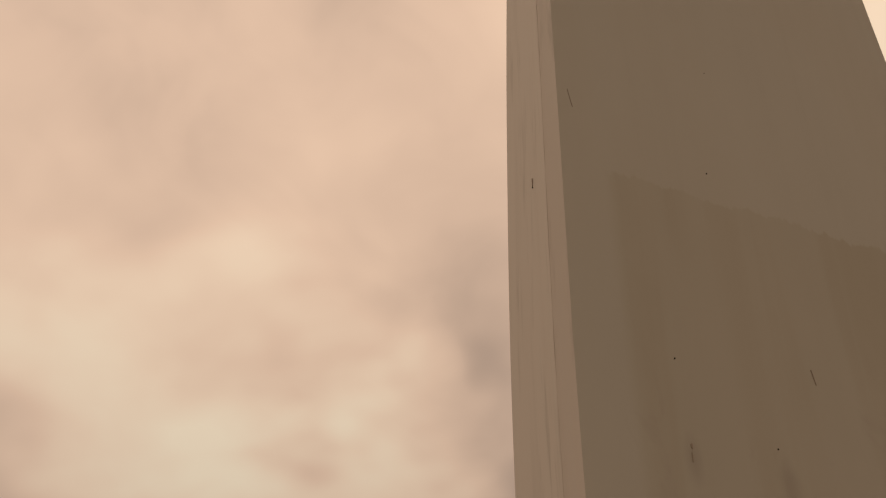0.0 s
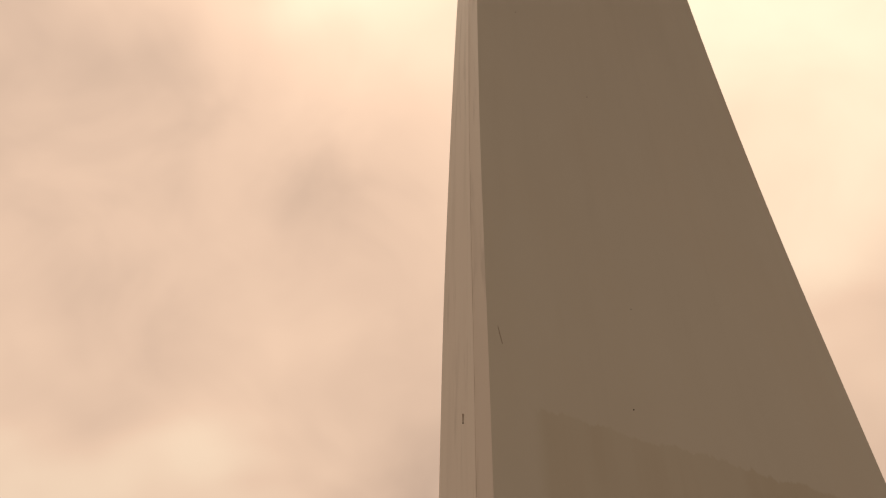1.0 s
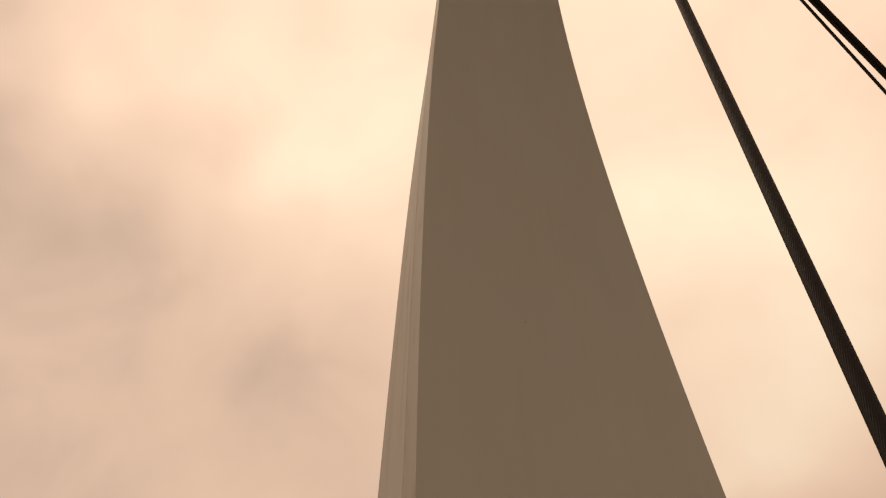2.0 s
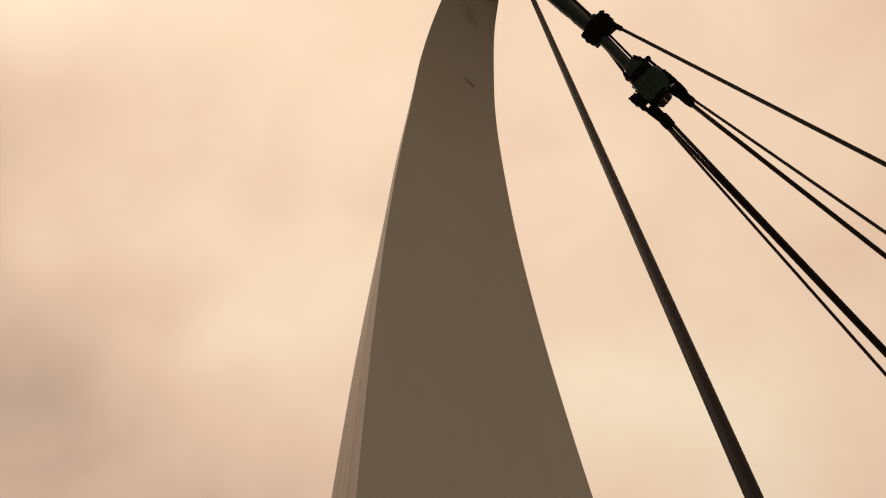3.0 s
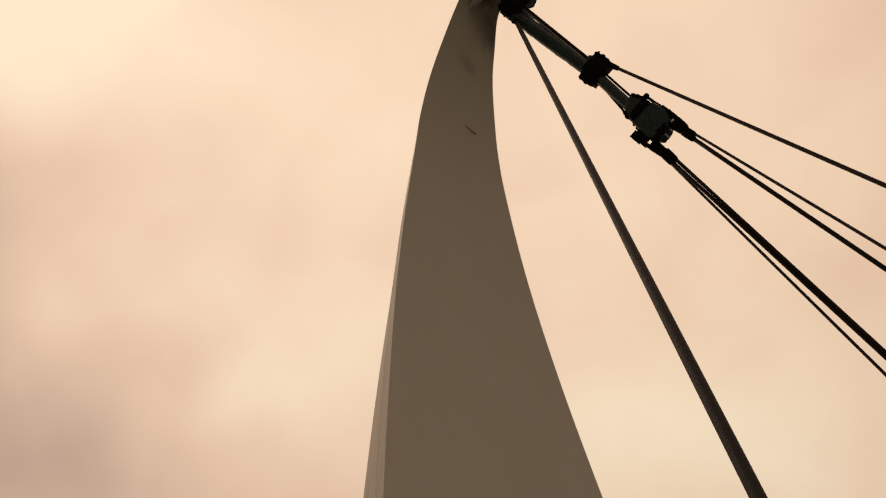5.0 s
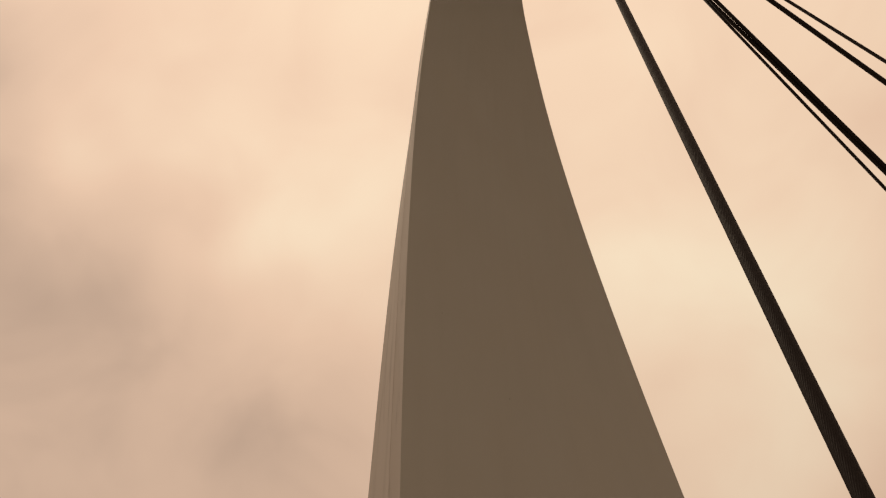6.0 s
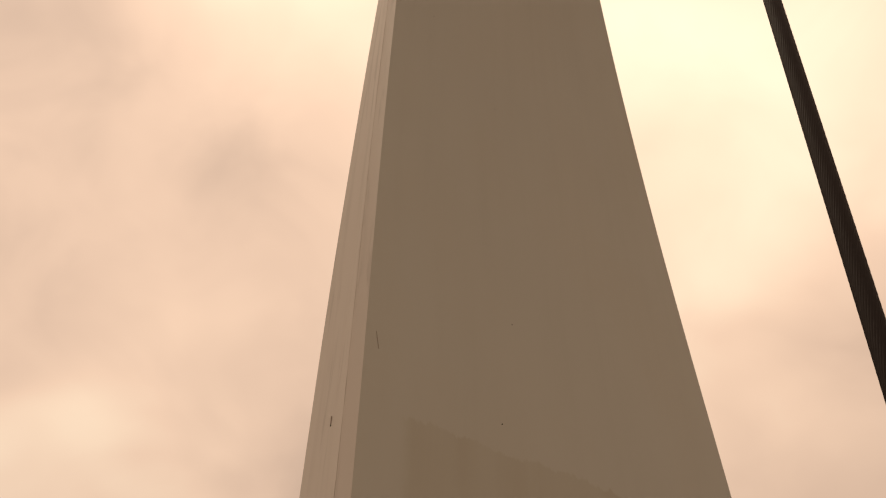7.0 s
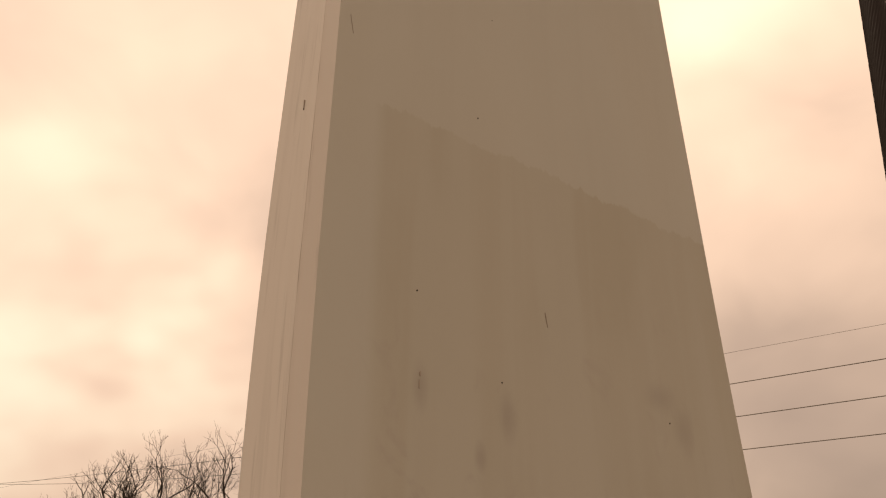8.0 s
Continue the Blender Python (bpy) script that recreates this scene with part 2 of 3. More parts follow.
# ---- ground ----
EYE = 1.6


def build_ground():
    bm = bmesh.new()
    size, cells = 900.0, 90
    for i in range(cells + 1):
        for j in range(cells + 1):
            x, y = (i / cells - 0.5) * 2, (j / cells - 0.5) * 2
            x, y = size * x * abs(x), size * y * abs(y)
            far = max(math.hypot(x, y) - 14, 0)
            bm.verts.new((x, y, noise.noise(Vector((x * 0.03, y * 0.03, 0))) * min(far * 0.03, 1.2) - min(far * 0.02, 0.4)))
    bm.verts.ensure_lookup_table()
    n = cells + 1
    for i in range(cells):
        for j in range(cells):
            bm.faces.new([bm.verts[k] for k in (i * n + j, (i + 1) * n + j, (i + 1) * n + j + 1, i * n + j + 1)])
    tagged(part("ground", bm, GRASS, smooth=True), "dull winter grass reaching to the horizon", "ground", kind="structure")
    bm = bmesh.new()
    ax = Vector((0.62, 0.78, 0)).normalized()
    box(bm, Vector((2.2, 0.9, 0.0)), (ax, Vector((-ax.y, ax.x, 0)), Vector((0, 0, 1))), (40, 13, 0.12), 0.02)
    tagged(part("pavement", bm, CONCRETE), "pale brushed concrete path under the bridge pylon", "pavement", kind="structure")


# ---- arch pylon ----
def face_y(x, z):
    """The inner face of the leg: it leans out a little and bends inwards from mid-height."""
    return 2.234 + 0.76 * x + 0.12 * z - 0.0234 * max(z - 2.0, 0.0) ** 2


LEG = [(-1.7, -0.285, 1.181), (0.3, -0.32, 1.06), (1.6, -0.316, 1.019), (2.96, -0.303, 0.986), (4.4, -0.26, 0.955), (5.8, -0.185, 0.931), (7.2, -0.068, 0.93), (8.6, 0.092, 0.964)]
CROWN = [((0.20, 2.18, 9.35), (1.00, 2.84, 9.35)),
         ((0.35, 1.99, 10.01), (1.06, 2.70, 10.04)),
         ((0.53, 1.79, 10.60), (1.15, 2.35, 10.80)),
         ((0.80, 1.45, 11.17), (1.25, 2.07, 11.24)),
         ((1.00, 1.24, 11.52), (1.40, 1.63, 11.62)),
         ((1.28, 1.07, 11.75), (1.65, 1.51, 11.78)),
         ((1.90, 0.70, 11.93), (2.33, 1.29, 11.89)),
         ((2.78, 0.35, 11.99), (3.18, 0.99, 11.93))]
DEPTH = [(-0.154, 0.26, 0), (-0.173, 0.26, 0), (-0.175, 0.28, 0), (-0.148, 0.28, 0), (-0.119, 0.29, 0), (-0.083, 0.29, 0.02), (-0.056, 0.28, 0.05), (-0.027, 0.24, 0.1), (-0.012, 0.2, 0.15), (0.005, 0.15, 0.2), (0.03, 0.1, 0.26),
         (0.04, 0.06, 0.3), (0.04, 0.04, 0.33), (0.02, 0.02, 0.34), (0, 0, 0.34), (0, 0, 0.34)]


def ease(q):
    q = min(max(q, 0.0), 1.0)
    return q * q * (3 - 2 * q)


def build_pylon():
    left = [Vector((xl, face_y(xl, z), z + EYE)) for z, xl, xr in LEG] + [Vector((a[0], a[1], a[2] + EYE)) for a, b in CROWN]
    right = [Vector((xr, face_y(xr, z), z + EYE)) for z, xl, xr in LEG] + [Vector((b[0], b[1], b[2] + EYE)) for a, b in CROWN]
    depth = [Vector(d) for d in DEPTH]
    # the second leg mirrors the first beyond the crown
    h = Vector((0.93, -0.37, 0)).normalized()
    apex = (left[-1] + right[-1]) / 2 + h * 0.35

    def mirror(p):
        return p - h * 2 * (p - apex).dot(h)

    def mirror_way(d):
        return d - h * 2 * d.dot(h)
    left, right = left + [mirror(p) for p in left[::-1]], right + [mirror(p) for p in right[::-1]]
    depth = depth + [mirror_way(d) for d in depth[::-1]]
    L, R, D = spline(left, 8), spline(right, 8), spline(depth, 8)
    lines = {k: [] for k in ("fl", "cl", "bl", "br", "cr", "fr")}
    for l, r, d in zip(L, R, D):
        out = (l - r).normalized()
        dn = d.normalized()
        lip = 0.03 - 0.027 * ease((l.z - 6.0) / 6.5)
        tuck = 0.08 * ease((l.z - 9.5) / 3.5)
        lines["fl"].append(l)
        lines["cl"].append(l + out * lip + dn * (lip + 0.02))
        lines["bl"].append(l + out * (lip - tuck) + d)
        lines["br"].append(r + out * (tuck - 0.01) + d)
        lines["cr"].append(r - out * 0.002 + dn * 0.02)
        lines["fr"].append(r)
    pylon = thing("arch_pylon", "off-white painted steel arch pylon with a broad tapering leg", "pylon")
    for name, a, b, mat, label in (("inner_plate", "fl", "fr", PAINT_FACE, "dull off-white inner face with a darker recoated patch"), ("edge_bevel", "cl", "fl", PAINT_SIDE, ""), ("side_plate", "bl", "cl", PAINT_SIDE, "rain-streaked side, coloured paler for the light it gets"),
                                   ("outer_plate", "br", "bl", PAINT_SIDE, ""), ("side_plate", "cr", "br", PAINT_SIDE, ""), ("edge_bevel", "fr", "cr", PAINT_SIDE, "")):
        bm = bmesh.new()
        laid = {}
        rows = loft(bm, [[p, q] for p, q in zip(lines[a], lines[b])], close=False)
        run = 0.0
        for k, (v0, v1) in enumerate(rows):
            run += (v0.co - rows[max(k - 1, 0)][0].co).length
            laid[v0], laid[v1] = (0.0, run), ((v1.co - v0.co).length, run)
        uv = bm.loops.layers.uv.new("along_plate")
        for f in bm.faces:
            for corner in f.loops:
                corner[uv].uv = laid[corner.vert]
        part(name, bm, mat, pylon, label, smooth=True)
    # the weld between bevel and side plate, hand-laid and a little uneven
    rnd = random.Random(17)
    bead = [p + Vector((rnd.uniform(-1, 1), rnd.uniform(-1, 1), 0)) * 0.0006 for p in spline(lines["cl"][:58], 4)]
    bm = bmesh.new()
    tube(bm, bead, [0.0009 * rnd.uniform(0.7, 1.3) for p in bead], 6)
    part("weld_seam", bm, PAINT_SIDE, pylon, smooth=True)
    # scratches, pits and rust runs in the paint of the leg
    across = Vector((0.796, 0.605, 0)).normalized()

    def mark(name, x, z, width, length, lean, seed, mat, proud=0.002):
        rnd = random.Random(seed)
        n = Vector((0.76, -1.0, (face_y(x, z + 0.01) - face_y(x, z - 0.01)) / 0.02)).normalized()
        up = across.cross(n).normalized()
        up = up if up.z > 0 else -up
        c = Vector((x, face_y(x, z), z + EYE)) + n * proud
        long_way = (up * math.cos(lean) + across * math.sin(lean)).normalized()
        wide_way = n.cross(long_way)
        bm = bmesh.new()
        lower, upper = [], []
        for k in range(12):
            s = 2 * math.pi * k / 12
            r = rnd.uniform(0.6, 1.0)
            p = c + long_way * math.sin(s) * length / 2 * r + wide_way * math.cos(s) * width / 2 * r
            lower.append(bm.verts.new(p - n * (proud + 0.004)))
            upper.append(bm.verts.new(p))
        bm.faces.new(upper)
        for k in range(12):
            bm.faces.new((lower[k], lower[(k + 1) % 12], upper[(k + 1) % 12], upper[k]))
        part(name, bm, mat, pylon)
    for k, (x, z) in enumerate(((0.176, 1.937), (0.115, 1.474), (0.173, 3.259), (-0.072, 0.795), (0.167, 0.572), (0.745, 0.538), (-0.11, 3.75))):
        mark("paint_pit", x, z, 0.0045, 0.006, 0.2, k, BLACK)
    for k, (x, z, w, h, lean) in enumerate(((-0.279, 1.637, 0.0012, 0.085, -0.12), (0.319, 0.80, 0.002, 0.065, -0.08), (0.70, 9.66, 0.008, 0.24, -1.1))):
        mark("scratch", x, z, w, h, lean, 20 + k, RUST, 0.05 if z > 5 else 0.002)
    for k, (x, z, w, h) in enumerate(((-0.061, 0.555, 0.007, 0.018), (-0.063, 0.525, 0.004, 0.03))):
        mark("rust_run", x, z, w, h, 0.05, 40 + k, RUST)
    dp = Vector((-0.174, 0.275, 0))
    sn = dp.normalized().cross(Vector((0, 0, 1)))
    sn = sn if sn.y < 0 else -sn
    for q, z, w, h in ((0.42, 1.378, 0.001, 0.03), (0.42, 1.36, 0.0025, 0.0035), (0.25, 0.95, 0.004, 0.005), (0.3, 0.70, 0.004, 0.005)):
        bm = bmesh.new()
        c = Vector((-0.318, face_y(-0.318, z), z + EYE)) - across * 0.03 + dp * q + sn * 0.0005
        box(bm, c, (dp.normalized(), sn, Vector((0, 0, 1))), (w, 0.005, h))
        part("paint_pit", bm, RUST if h > 0.02 else BLACK, pylon)
    return pylon


# ---- cables and hub ----
UP = Vector((0, 0, EYE))
BACK = Vector((0.756, 0.728, 11.65)) + UP
HUB = Vector((1.574, 1.641, 11.187)) + UP
SPLICE = Vector((2.307, 2.213, 10.307)) + UP
END = Vector((2.753, 2.677, 9.577)) + UP
# the fittings' bolts stand square to the cable; their undersides face down to the path
UNDERSIDE = Vector((-0.27, -0.29, -0.92))


class Seat:
    """A place on the cable: a runs along it, b across it, c down out of its underside."""

    def __init__(self, at, a, b):
        self.at, self.d = at, (b - a).normalized()
        self.s = self.d.cross(UNDERSIDE).normalized()
        self.n = self.s.cross(self.d).normalized()
        if self.n.dot(UNDERSIDE) < 0:
            self.n = -self.n

    def __call__(self, a, b, c=0.0):
        return self.at + self.d * a + self.s * b + self.n * c

    def axes(self):
        return (self.d, self.s, self.n)


AT_HUB, AT_SPLICE, AT_END = Seat(HUB, BACK, SPLICE), Seat(SPLICE, HUB, SPLICE), Seat(END, SPLICE, END)
LUG_SIDE, LUG_LOW = AT_END(0.41, -0.20), AT_END(0.43, 0.13)


def strand_rope(a, b, radius, strands, lay, step, groove=0.055):
    """A spiral-laid rope with round strands on its outside."""
    bm = bmesh.new()
    d, u, v = frame_along(a, b)
    length = (b - a).length
    rows = max(int(length / step), 2)
    n = strands * 4
    rings = []
    for i in range(rows + 1):
        s = length * i / rows
        ring = []
        for k in range(n):
            ang = 2 * math.pi * (k / n + s / lay)
            r = radius * (1.0 - groove * (1 - abs(math.sin(math.pi * k / 4))))
            ring.append(a + d * s + (u * math.cos(ang) + v * math.sin(ang)) * r)
        rings.append(ring)
    loft(bm, rings)
    return bm


def bolt(parent, at, axis, radius, length):
    """A threaded end with its hexagon nut."""
    axis = axis.normalized()
    bm = bmesh.new()
    tube(bm, [at - axis * length * 0.5, at + axis * length * 0.5], radius * 0.55, 8)
    shank = part("bolt", bm, BLACK, parent)
    bm = bmesh.new()
    tube(bm, [at + axis * length * 0.12, at + axis * length * 0.36], radius, 6)
    part("nut", bm, BLACK, shank)


def prism(seat, outline, c0, c1, bevel=0.012):
    """A plate or casting: an outline on the seat's a-b plane, thick from c0 to c1, with rounded edges."""
    bm = bmesh.new()
    loft(bm, [[seat(a, b, c) for a, b in outline] for c in (c0, c1)])
    if bevel:
        bmesh.ops.bevel(bm, geom=bm.edges[:], offset=bevel, segments=2, affect="EDGES", profile=0.6, clamp_overlap=True)
    return bm


def wrapped(a, b, radii, sides, seed, rough=0.06):
    """A cable under a hand-laid wrapping: a tube with uneven turns."""
    rnd = random.Random(seed)
    n = 36
    bm = bmesh.new()
    pts, rr = [], []
    for k in range(n + 1):
        q = k / n * (len(radii) - 1)
        i = min(int(q), len(radii) - 2)
        pts.append(a.lerp(b, k / n) + Vector((rnd.uniform(-1, 1), rnd.uniform(-1, 1), rnd.uniform(-1, 1))) * 0.004)
        rr.append((radii[i] + (radii[i + 1] - radii[i]) * (q - i)) * (1 + rnd.uniform(-rough, rough) * (1 if k % 2 else 0.3)))
    tube(bm, pts, rr, sides)
    return bm


def build_main_cable():
    """The dark main cable that crosses beneath the crown of the arch."""
    main = thing("main_cable", "dark green wrapped main cable crossing below the arch crown", "cable")
    far = AT_HUB(-2.3, -0.10, 0.0)
    part("cable_body", wrapped(far, AT_HUB(-0.80, 0.0, 0.0), [0.125, 0.125, 0.12, 0.106], 18, 3), GREEN, main, smooth=True)
    part("cable_end", wrapped(AT_HUB(-0.82, 0.0, 0.0), AT_HUB(-0.50, 0.04, 0.02), [0.105, 0.075, 0.026], 18, 4, 0.012), GREEN, main, "tapered end of the wrapping", smooth=True)
    part("sleeve", wrapped(AT_HUB(-0.16, 0.0), AT_SPLICE(0.0, 0.014), [0.075, 0.088, 0.094, 0.094, 0.09, 0.086], 18, 8, 0.025), GREEN, main, "green painted sleeve", smooth=True)
    bm = bmesh.new()
    tube(bm, [AT_SPLICE(0, 0.012).lerp(AT_END(0, 0.012), k / 6) for k in range(7)], 0.066, 18)
    part("sleeve", bm, GREEN, main, "slimmer green painted sleeve", smooth=True)
    for b0, b in ((-0.062, -0.078), (0.055, 0.108)):
        bm = bmesh.new()
        tube(bm, [AT_SPLICE(0.1, b0, 0.0), AT_END(-0.2, b, 0.0)], 0.014, 8)
        part("tie_rod", bm, BLACK, main)
    # the lacing's knots stand out along one side, thickest near the arch
    rnd = random.Random(5)
    for k in range(22):
        a = -1.02 + k * 0.026
        edge = 0.084 - 0.05 * max(a + 0.72, 0.0) / 0.27
        bolt(main, AT_HUB(a, edge + rnd.uniform(-0.004, 0.008), 0.02), AT_HUB.s, rnd.uniform(0.010, 0.018), rnd.uniform(0.03, 0.055))
    for k in range(9):
        bolt(main, AT_HUB(-0.24 + k * 0.034, 0.074 - 0.001 * k + rnd.uniform(-0.006, 0.006), 0.02), AT_HUB.s, rnd.uniform(0.014, 0.021), 0.05)
    return main


def build_saddle():
    """The black bolted saddle that holds the cable to the arch, with its plate housing and gussets on the soffit."""
    saddle = thing("cable_saddle", "black bolted saddle with grey-green plate housing under the arch crown", "cable saddle")
    h = AT_HUB
    part("housing", prism(h, [(-0.74, -0.10), (-0.54, -0.14), (-0.26, -0.17), (-0.22, 0.03), (-0.46, 0.03), (-0.60, 0.03)], -0.34, 0.0, 0.008), HOUSING, saddle, "grey-green painted steel housing")
    part("web", prism(h, [(-0.73, -0.09), (-0.53, -0.135), (-0.55, -0.02), (-0.60, 0.02)], -0.002, 0.03, 0.004), GALV, saddle, "pale grey web plate")
    part("flange", prism(h, [(-0.48, -0.02), (-0.27, -0.155), (-0.24, -0.15), (-0.24, -0.125), (-0.44, 0.012)], 0.002, 0.06, 0.004), GALV, saddle, "pale grey flange")
    part("web", prism(h, [(-0.45, 0.02), (-0.25, -0.11), (-0.22, -0.03), (-0.26, 0.02)], -0.002, 0.02, 0.004), HOUSING, saddle)
    # the fin welded to the soffit of the leg, deep at the housing and running out to nothing
    bm = bmesh.new()
    root, tip = h(-0.56, 0.04, 0.09), h(-0.54, 0.33, 0.135)
    for p, half in ((root, 0.024), (tip, 0.014)):
        for sgn in (-1, 1):
            bm.verts.new(p + h.d * half * sgn)
            bm.verts.new(p + h.d * half * sgn - h.n * (0.20 if p is root else 0.12))
    bmesh.ops.convex_hull(bm, input=bm.verts[:])
    part("gusset", bm, GALV, saddle, "pale grey gusset fin")
    # the saddle's two halves and their caps
    part("block", prism(h, [(-0.25, 0.06), (-0.27, -0.06), (-0.20, -0.15), (0.00, -0.15), (0.03, -0.08), (-0.05, 0.05), (-0.15, 0.08)], -0.14, 0.12, 0.018), BLACK, saddle)
    part("cap", prism(h, [(-0.22, -0.17), (-0.27, -0.22), (-0.25, -0.28), (-0.20, -0.33), (-0.08, -0.34), (0.01, -0.30), (0.03, -0.22), (-0.02, -0.15), (-0.14, -0.14)], -0.18, 0.09, 0.02), BLACK, saddle)
    part("cheek", prism(h, [(-0.19, -0.12), (-0.15, -0.22), (-0.04, -0.23), (0.0, -0.13), (-0.08, -0.09)], 0.05, 0.15, 0.015), BLACK, saddle)
    for a, b in ((-0.21, -0.31), (-0.15, -0.355), (-0.09, -0.365), (-0.03, -0.345), (0.015, -0.31)):
        bolt(saddle, h(a, b, 0.0), h.n, 0.022, 0.2)
    for a, b in ((-0.22, 0.02), (-0.24, -0.06), (-0.08, 0.03), (-0.02, -0.05), (-0.10, -0.26), (-0.20, -0.25)):
        bolt(saddle, h(a, b, 0.13), h.n, 0.026, 0.11)
    bm = bmesh.new()
    box(bm, h(-0.10, -0.06, -0.26), (h.d, h.s, h.n), (0.2, 0.16, 0.5), 0.01)
    part("hanger_post", bm, BLACK, saddle)
    return saddle


def ring_half(seat, a0, a1, inner, outer, sgn, lobes):
    """Half of a split collar, its ends turned to flanges."""
    bm = bmesh.new()
    n = 14
    rings = []
    for k, a in enumerate((a0, a0 + 0.015, a1 - 0.015, a1)):
        grow = 1.0 if k in (1, 2) else 0.9
        turn = [math.pi * i / n for i in range(n + 1)]
        arc = [seat(a, math.cos(t) * outer * grow * (1 + lobes * abs(math.cos(t)) ** 3), math.sin(t) * sgn * outer * grow) for t in turn]
        back = [seat(a, math.cos(t) * inner, math.sin(t) * sgn * inner) for t in turn[::-1]]
        rings.append(arc + back)
    loft(bm, rings)
    return bm


def build_clamp():
    clamp = thing("cable_clamp", "black two-part bolted clamp round the green cable sleeve", "clamp")
    p = AT_SPLICE
    for sgn in (-1, 1):
        part("half_shell", ring_half(p, -0.10, 0.13, 0.06, 0.118, sgn, 0.0), BLACK, clamp)
    part("collar", prism(p, [(-0.165, -0.085), (-0.15, -0.13), (-0.10, -0.15), (0.02, -0.13), (0.02, 0.09), (-0.09, 0.09), (-0.10, -0.03)], -0.10, 0.05, 0.02), GREEN, clamp, "green painted collar")
    # a bolted ear on each side, the wider one carrying the hanger
    part("ear", prism(p, [(-0.085, 0.09), (-0.085, 0.135), (-0.05, 0.155), (0.02, 0.165), (0.10, 0.15), (0.145, 0.12), (0.15, 0.06), (0.14, -0.05), (-0.06, -0.05)], -0.06, 0.09, 0.02), BLACK, clamp)
    part("ear", prism(p, [(-0.10, -0.10), (-0.09, -0.19), (-0.04, -0.21), (0.03, -0.215), (0.12, -0.20), (0.16, -0.185), (0.17, -0.15), (0.155, -0.05), (0.10, 0.02), (-0.05, 0.02)], -0.07, 0.08, 0.02), BLACK, clamp)
    for a, b in ((-0.05, 0.14), (0.03, 0.15), (0.10, 0.135), (-0.06, -0.19), (0.02, -0.205), (0.09, -0.195)):
        bolt(clamp, p(a, b, 0.0), p.n, 0.024, 0.24)
    for a in (-0.09, -0.02):
        bolt(clamp, p(a, -0.2, -0.01), -p.s, 0.02, 0.06)
    bolt(clamp, p(0.13, -0.17, 0.0), p.n, 0.026, 0.2)
    return clamp


def fork(parent, seat, root, tip, half, slot, cheek):
    """A forked lug: two arms with a slot between, a cross pin, and a nose that takes the cable sockets."""
    ra, rb = root
    ta, tb = tip
    way = Vector((ta - ra, tb - rb))
    length = way.length
    way.normalize()
    side = Vector((-way.y, way.x))

    def q(u, v):
        return (ra + way.x * u + side.x * v, rb + way.y * u + side.y * v)
    s0, s1 = slot
    gap = half * 0.36
    for sgn in (-1, 1):
        part("arm", prism(seat, [q(0, sgn * half), q(0, sgn * gap), q(s1, sgn * gap), q(s1 + 0.02, sgn * gap * 0.2), q(s1 + 0.02, sgn * half * 0.85), q((s0 + s1) / 2, sgn * half)], -cheek, cheek, 0.008), BLACK, parent)
    part("bridge", prism(seat, [q(-0.02, -half * 0.8), q(s0, -half * 0.8), q(s0, half * 0.8), q(-0.02, half * 0.8)], -cheek * 0.8, cheek * 0.8, 0.006), BLACK, parent)
    part("nose", prism(seat, [q(s1, -half), q(length * 0.86, -half * 0.85), q(length, -half * 0.45), q(length, half * 0.45), q(length * 0.86, half * 0.8), q(s1, half)], -cheek * 0.8, cheek * 0.8, 0.014), BLACK, parent)
    a, b = q(s1 + 0.03, 0)
    bolt(parent, seat(a, b), seat.n, 0.034, cheek * 2 + 0.1)


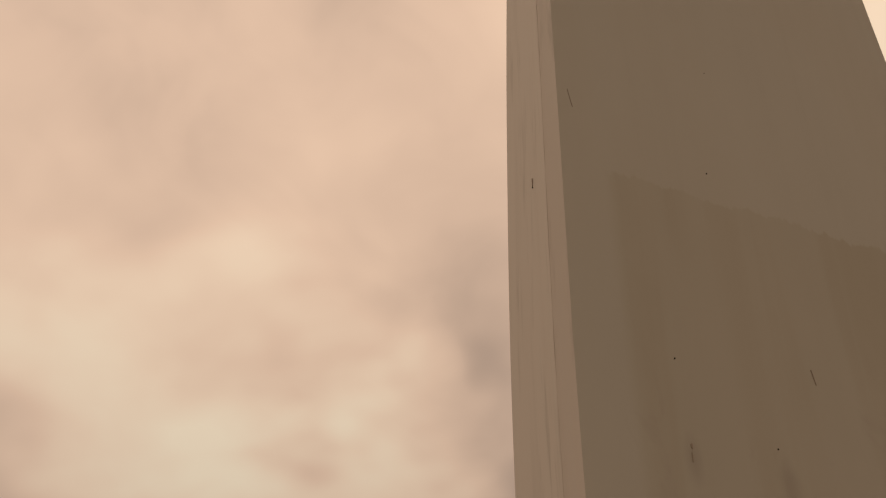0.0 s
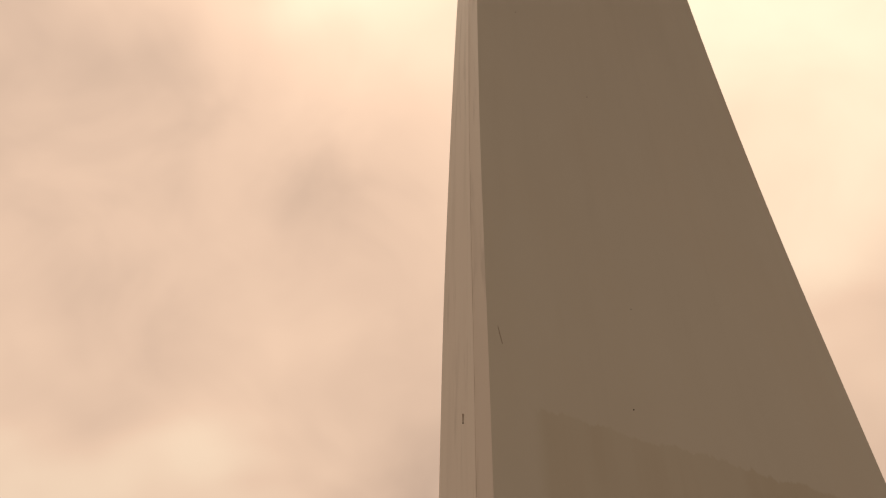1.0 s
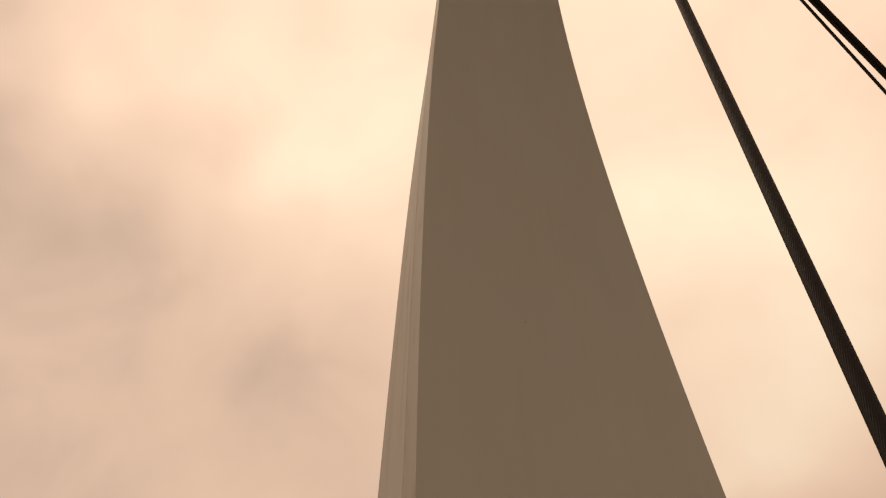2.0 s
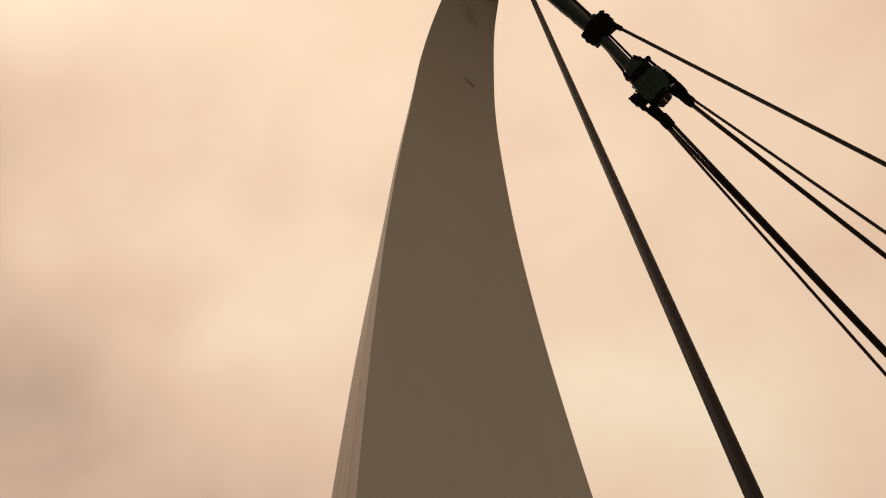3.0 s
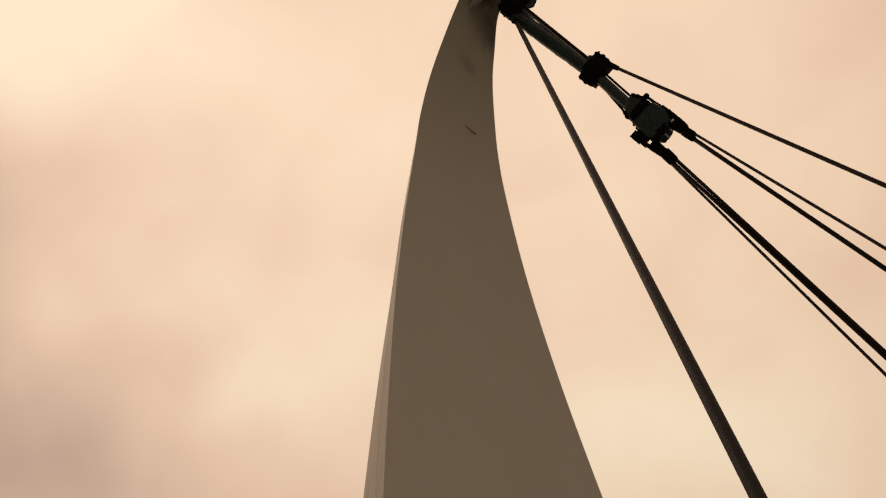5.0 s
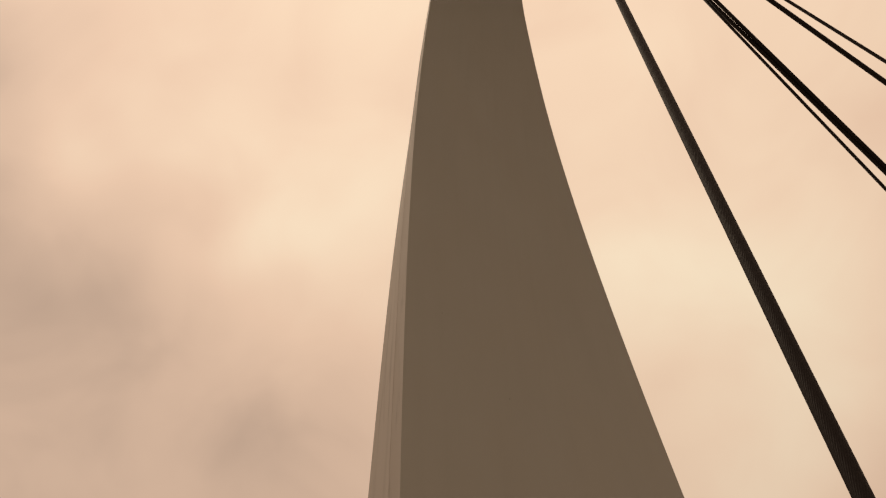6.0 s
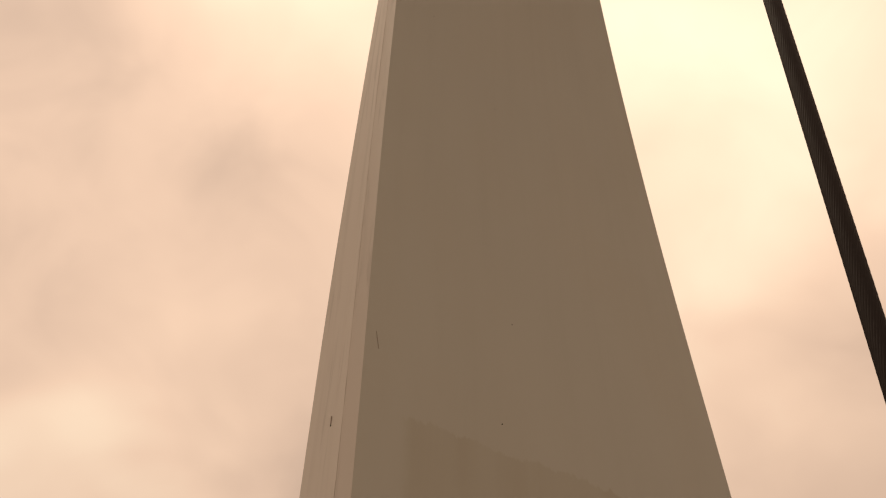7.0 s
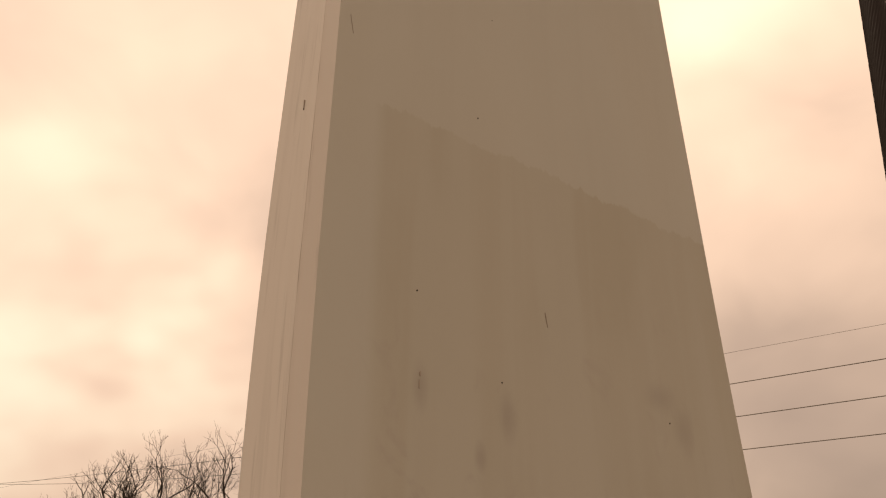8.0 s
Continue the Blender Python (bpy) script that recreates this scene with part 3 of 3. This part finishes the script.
def build_end_clamp():
    end = thing("anchor_clamp", "black and green bolted anchor clamp joining sleeve to hangers", "clamp")
    p = AT_END
    part("collar", prism(p, [(-0.37, -0.03), (-0.345, -0.11), (-0.30, -0.14), (-0.19, -0.155), (-0.13, -0.12), (-0.13, 0.10), (-0.20, 0.12), (-0.27, 0.095), (-0.31, 0.06)], -0.13, 0.07, 0.022), GREEN, end, "green painted collar")
    part("collar", prism(p, [(-0.20, -0.165), (-0.10, -0.175), (-0.10, 0.10), (-0.15, 0.115), (-0.20, 0.03)], -0.13, 0.11, 0.015), BLACK, end, "black clamp band")
    part("body", prism(p, [(-0.16, -0.10), (-0.08, -0.20), (0.08, -0.22), (0.18, -0.20), (0.27, -0.09), (0.285, -0.02), (0.28, 0.06), (0.16, 0.13), (-0.10, 0.13), (-0.16, 0.10)], -0.14, 0.09, 0.03), GREEN, end, "green painted casting")
    part("rib", prism(p, [(-0.04, -0.025), (0.20, -0.025), (0.20, 0.02), (-0.04, 0.02)], 0.08, 0.125, 0.01), GREEN, end)
    part("band", prism(p, [(0.19, -0.12), (0.275, -0.09), (0.29, 0.05), (0.22, 0.10)], -0.12, 0.105, 0.014), BLACK, end)
    for a, b in ((-0.33, -0.105), (-0.28, -0.13), (-0.22, -0.15), (-0.26, 0.10), (-0.21, 0.115)):
        bolt(end, p(a, b, -0.02), p.n, 0.026, 0.26)
    # the long clamp bolt held off the collar, with its washers
    bm = bmesh.new()
    tube(bm, [p(-0.245, -0.19), p(-0.05, -0.205)], 0.017, 8)
    part("tie_bolt", bm, BLACK, end)
    for a in (-0.235, -0.06):
        bm = bmesh.new()
        tube(bm, [p(a - 0.02, -0.19), p(a + 0.02, -0.19)], 0.036, 6)
        part("nut", bm, BLACK, end)
    for a, b in ((-0.03, -0.195), (0.04, -0.212), (0.10, -0.222), (-0.10, 0.112), (-0.04, 0.118)):
        bolt(end, p(a, b, 0.0), p.s * (1 if b > 0 else -1), 0.026, 0.07)
    fork(end, p, (0.02, -0.165), (0.43, -0.20), 0.078, (0.16, 0.235), 0.06)
    fork(end, p, (0.02, 0.165), (0.455, 0.135), 0.068, (0.135, 0.225), 0.06)
    # the stop arm beside the lower fork
    bm = bmesh.new()
    tube(bm, [p(-0.01, 0.207), p(0.03, 0.208), p(0.10, 0.215), p(0.20, 0.215)], [0.024, 0.026, 0.024, 0.02], 8)
    part("stop_arm", bm, BLACK, end)
    bm = bmesh.new()
    box(bm, p(0.005, 0.21), p.axes(), (0.045, 0.075, 0.08), 0.012)
    part("stop", bm, BLACK, end)
    bm = bmesh.new()
    box(bm, p(0.075, 0.185), p.axes(), (0.04, 0.12, 0.07), 0.01)
    part("stop_bracket", bm, BLACK, end)
    return end


def to_ground(a, b):
    """The point where the line from a through b comes down to the ground."""
    return a + (b - a) * (a.z / (a.z - b.z))


def hanger(a, b, radius, label):
    way = (b - a).normalized()
    cable = thing("hanger_cable", label, "cable", "hanger cables")
    bm = bmesh.new()
    c = to_ground(a, b)
    tube(bm, [a.lerp(c, k / 20) for k in range(21)], radius, 10)
    part("wire", bm, STRAND, cable, smooth=True)
    bm = bmesh.new()
    tube(bm, [a - way * 0.03, a + way * 0.05, a + way * 0.13, a + way * 0.15], [radius * 1.7, radius * 1.75, radius * 1.5, radius * 1.05], 10)
    part("socket", bm, BLACK, cable, "black cast socket", smooth=True)


def build_cables():
    top, low = Vector((1.545, 1.665, 11.197)) + UP, Vector((0.981, 1.622, 1.347)) + UP
    rope = thing("hanger_rope", "thick dark spiral-strand wire rope hanging from the arch saddle", "cable")
    part("rope_body", strand_rope(top, to_ground(top, low), 0.0275, 26, 0.7, 0.035, 0.05), STRAND, rope, smooth=True)
    bm = bmesh.new()
    way = (low - top).normalized()
    tube(bm, [top - way * 0.12, top, top + way * 0.12, top + way * 0.18], [0.04, 0.044, 0.04, 0.03], 12)
    part("socket", bm, BLACK, rope, "black cast rope socket", smooth=True)
    hanger(AT_SPLICE(0.155, -0.175), Vector((3.75, 2.37, 6.032)) + UP, 0.019, "single dark hanger cable from the sleeve clamp")
    hanger(AT_END(0.425, -0.175), Vector((4.399, 3.672, 6.872)) + UP, 0.024, "dark hanger cable from the anchor clamp's side fork")
    hanger(AT_END(0.42, -0.22), Vector((3.942, 3.055, 6.202)) + UP, 0.015, "thin dark hanger cable beside a thicker one")
    hanger(AT_END(0.435, 0.100), Vector((4.275, 4.388, 6.470)) + UP, 0.0205, "dark hanger cable from the anchor clamp's lower fork")
    hanger(AT_END(0.44, 0.145), Vector((4.265, 4.420, 6.452)) + UP, 0.0205, "dark hanger cable twinned with another from the lower fork")
    hanger(AT_END(0.435, 0.165), Vector((4.003, 4.290, 6.01)) + UP, 0.015, "thin dark hanger cable splaying from the lower fork")
    # a slim cable that follows the main cable, a grey tube added as its sheen, and a stay that follows the arch
    for name, keys, r, mat, label in (("guide_cable", [AT_HUB(-2.3, -0.205, 0.05), AT_HUB(-1.2, -0.162, 0.06), AT_HUB(-0.33, -0.118, 0.07), AT_HUB(0.03, -0.15, 0.05), AT_SPLICE(-0.12, -0.085, 0.03)], 0.019, STRAND, "slim black guide cable running along the main cable"),
                                      ("guide_cable_sheen", [AT_HUB(-2.3, -0.172, 0.05), AT_HUB(-1.2, -0.130, 0.06), AT_HUB(-0.33, -0.088, 0.07), AT_HUB(0.03, -0.122, 0.05), AT_SPLICE(-0.12, -0.055, 0.055)], 0.011, SHEEN_GREY, "thin grey line standing for the sheen on the guide cable"),
                                      ("crown_stay", [Vector((1.70, 1.43, 11.36)) + UP, Vector((3.47, 0.855, 11.06)) + UP, Vector((5.22, 0.28, 10.76)) + UP], 0.017, STRAND, "dark stay cable running beneath the arch crown")):
        bm = bmesh.new()
        fine = [p.lerp(q, k / 6) for p, q in zip(keys, keys[1:]) for k in range(6)] + [keys[-1]]
        tube(bm, fine, r, 12)
        tagged(part(name, bm, mat, smooth=True), label, "cable")


# ---- distance ----
def build_tree(base, height, seed, spread):
    """A bare winter tree: a trunk that forks again and again down to fine twigs."""
    rnd = random.Random(seed)
    tree = thing("bare_tree", "leafless grey-brown winter tree with fine twigs", "tree", "bare trees")
    trunk, crown = bmesh.new(), bmesh.new()

    def grow(bm, p, way, length, r, level):
        pts, radii = [p], [r]
        steps = 4 if level < 3 else 3
        tip = r * 0.74
        for k in range(steps):
            way = (way + Vector((rnd.uniform(-1, 1), rnd.uniform(-1, 1), rnd.uniform(-0.4, 0.9))) * (0.24 if level else 0.05)).normalized()
            pts.append(pts[-1] + way * length / steps)
            radii.append(r + (tip - r) * (k + 1) / steps)
        tube(bm, pts, radii, 6 if level < 2 else 3)
        if level >= 6:
            return
        kids = (4, 3, 3, 3, 3, 3)[level]
        for k in range(kids):
            a = rnd.uniform(0, 2 * math.pi)
            tilt = rnd.uniform(0.35, 0.85) * spread
            d, u, v = frame_along(Vector(), way)
            nw = (d * math.cos(tilt) + (u * math.cos(a) + v * math.sin(a)) * math.sin(tilt) + Vector((0, 0, 0.15))).normalized()
            at = pts[-1] if k == 0 or level == 0 else pts[rnd.randint(1, len(pts) - 1)]
            grow(crown, at, nw, length * (rnd.uniform(0.64, 0.82) if level < 3 else rnd.uniform(0.5, 0.7)), max(tip * rnd.uniform(0.5, 0.82), 0.008), level + 1)
    grow(trunk, Vector(base), Vector((0, 0, 1)), height * 0.26, height * 0.0185, 0)
    part("trunk", trunk, BARK, tree, smooth=True)
    part("crown", crown, BARK, tree, "bare twigs")
    return tree


def build_wires():
    """Overhead wires between two wooden poles out of sight."""
    way = Vector((-0.746, 0.666, 0)).normalized()
    for x, y, z, r, sag in ((10.1, 30.0, 8.62, 0.016, 0.0004), (10.2, 30.0, 7.48, 0.016, 0.0007), (10.3, 30.0, 6.36, 0.016, 0.0002), (10.2, 30.0, 9.75, 0.006, 0.0)):
        bm = bmesh.new()
        c = Vector((x, y, z))
        pts = [c + way * (k * 5.0 - 60.0) + Vector((0, 0, sag * (k * 5.0 - 60.0) ** 2)) for k in range(8, 31)]
        tube(bm, pts, r, 6)
        tagged(part("overhead_wire", bm, WIRE, smooth=True), "thin grey overhead power wire crossing behind the pylon", "wire", "overhead wires")


build_ground()
build_pylon()
build_main_cable()
build_saddle()
build_clamp()
build_end_clamp()
build_cables()
build_tree((-20.0, 60.0, -0.6), 17.4, 4, 1.05)
build_tree((-25.2, 66.0, -0.6), 14.0, 9, 1.0)
build_tree((-13.4, 60.0, -0.6), 18.3, 15, 1.0)
build_tree((-18.4, 64.0, -0.6), 15.4, 21, 1.0)
build_wires()
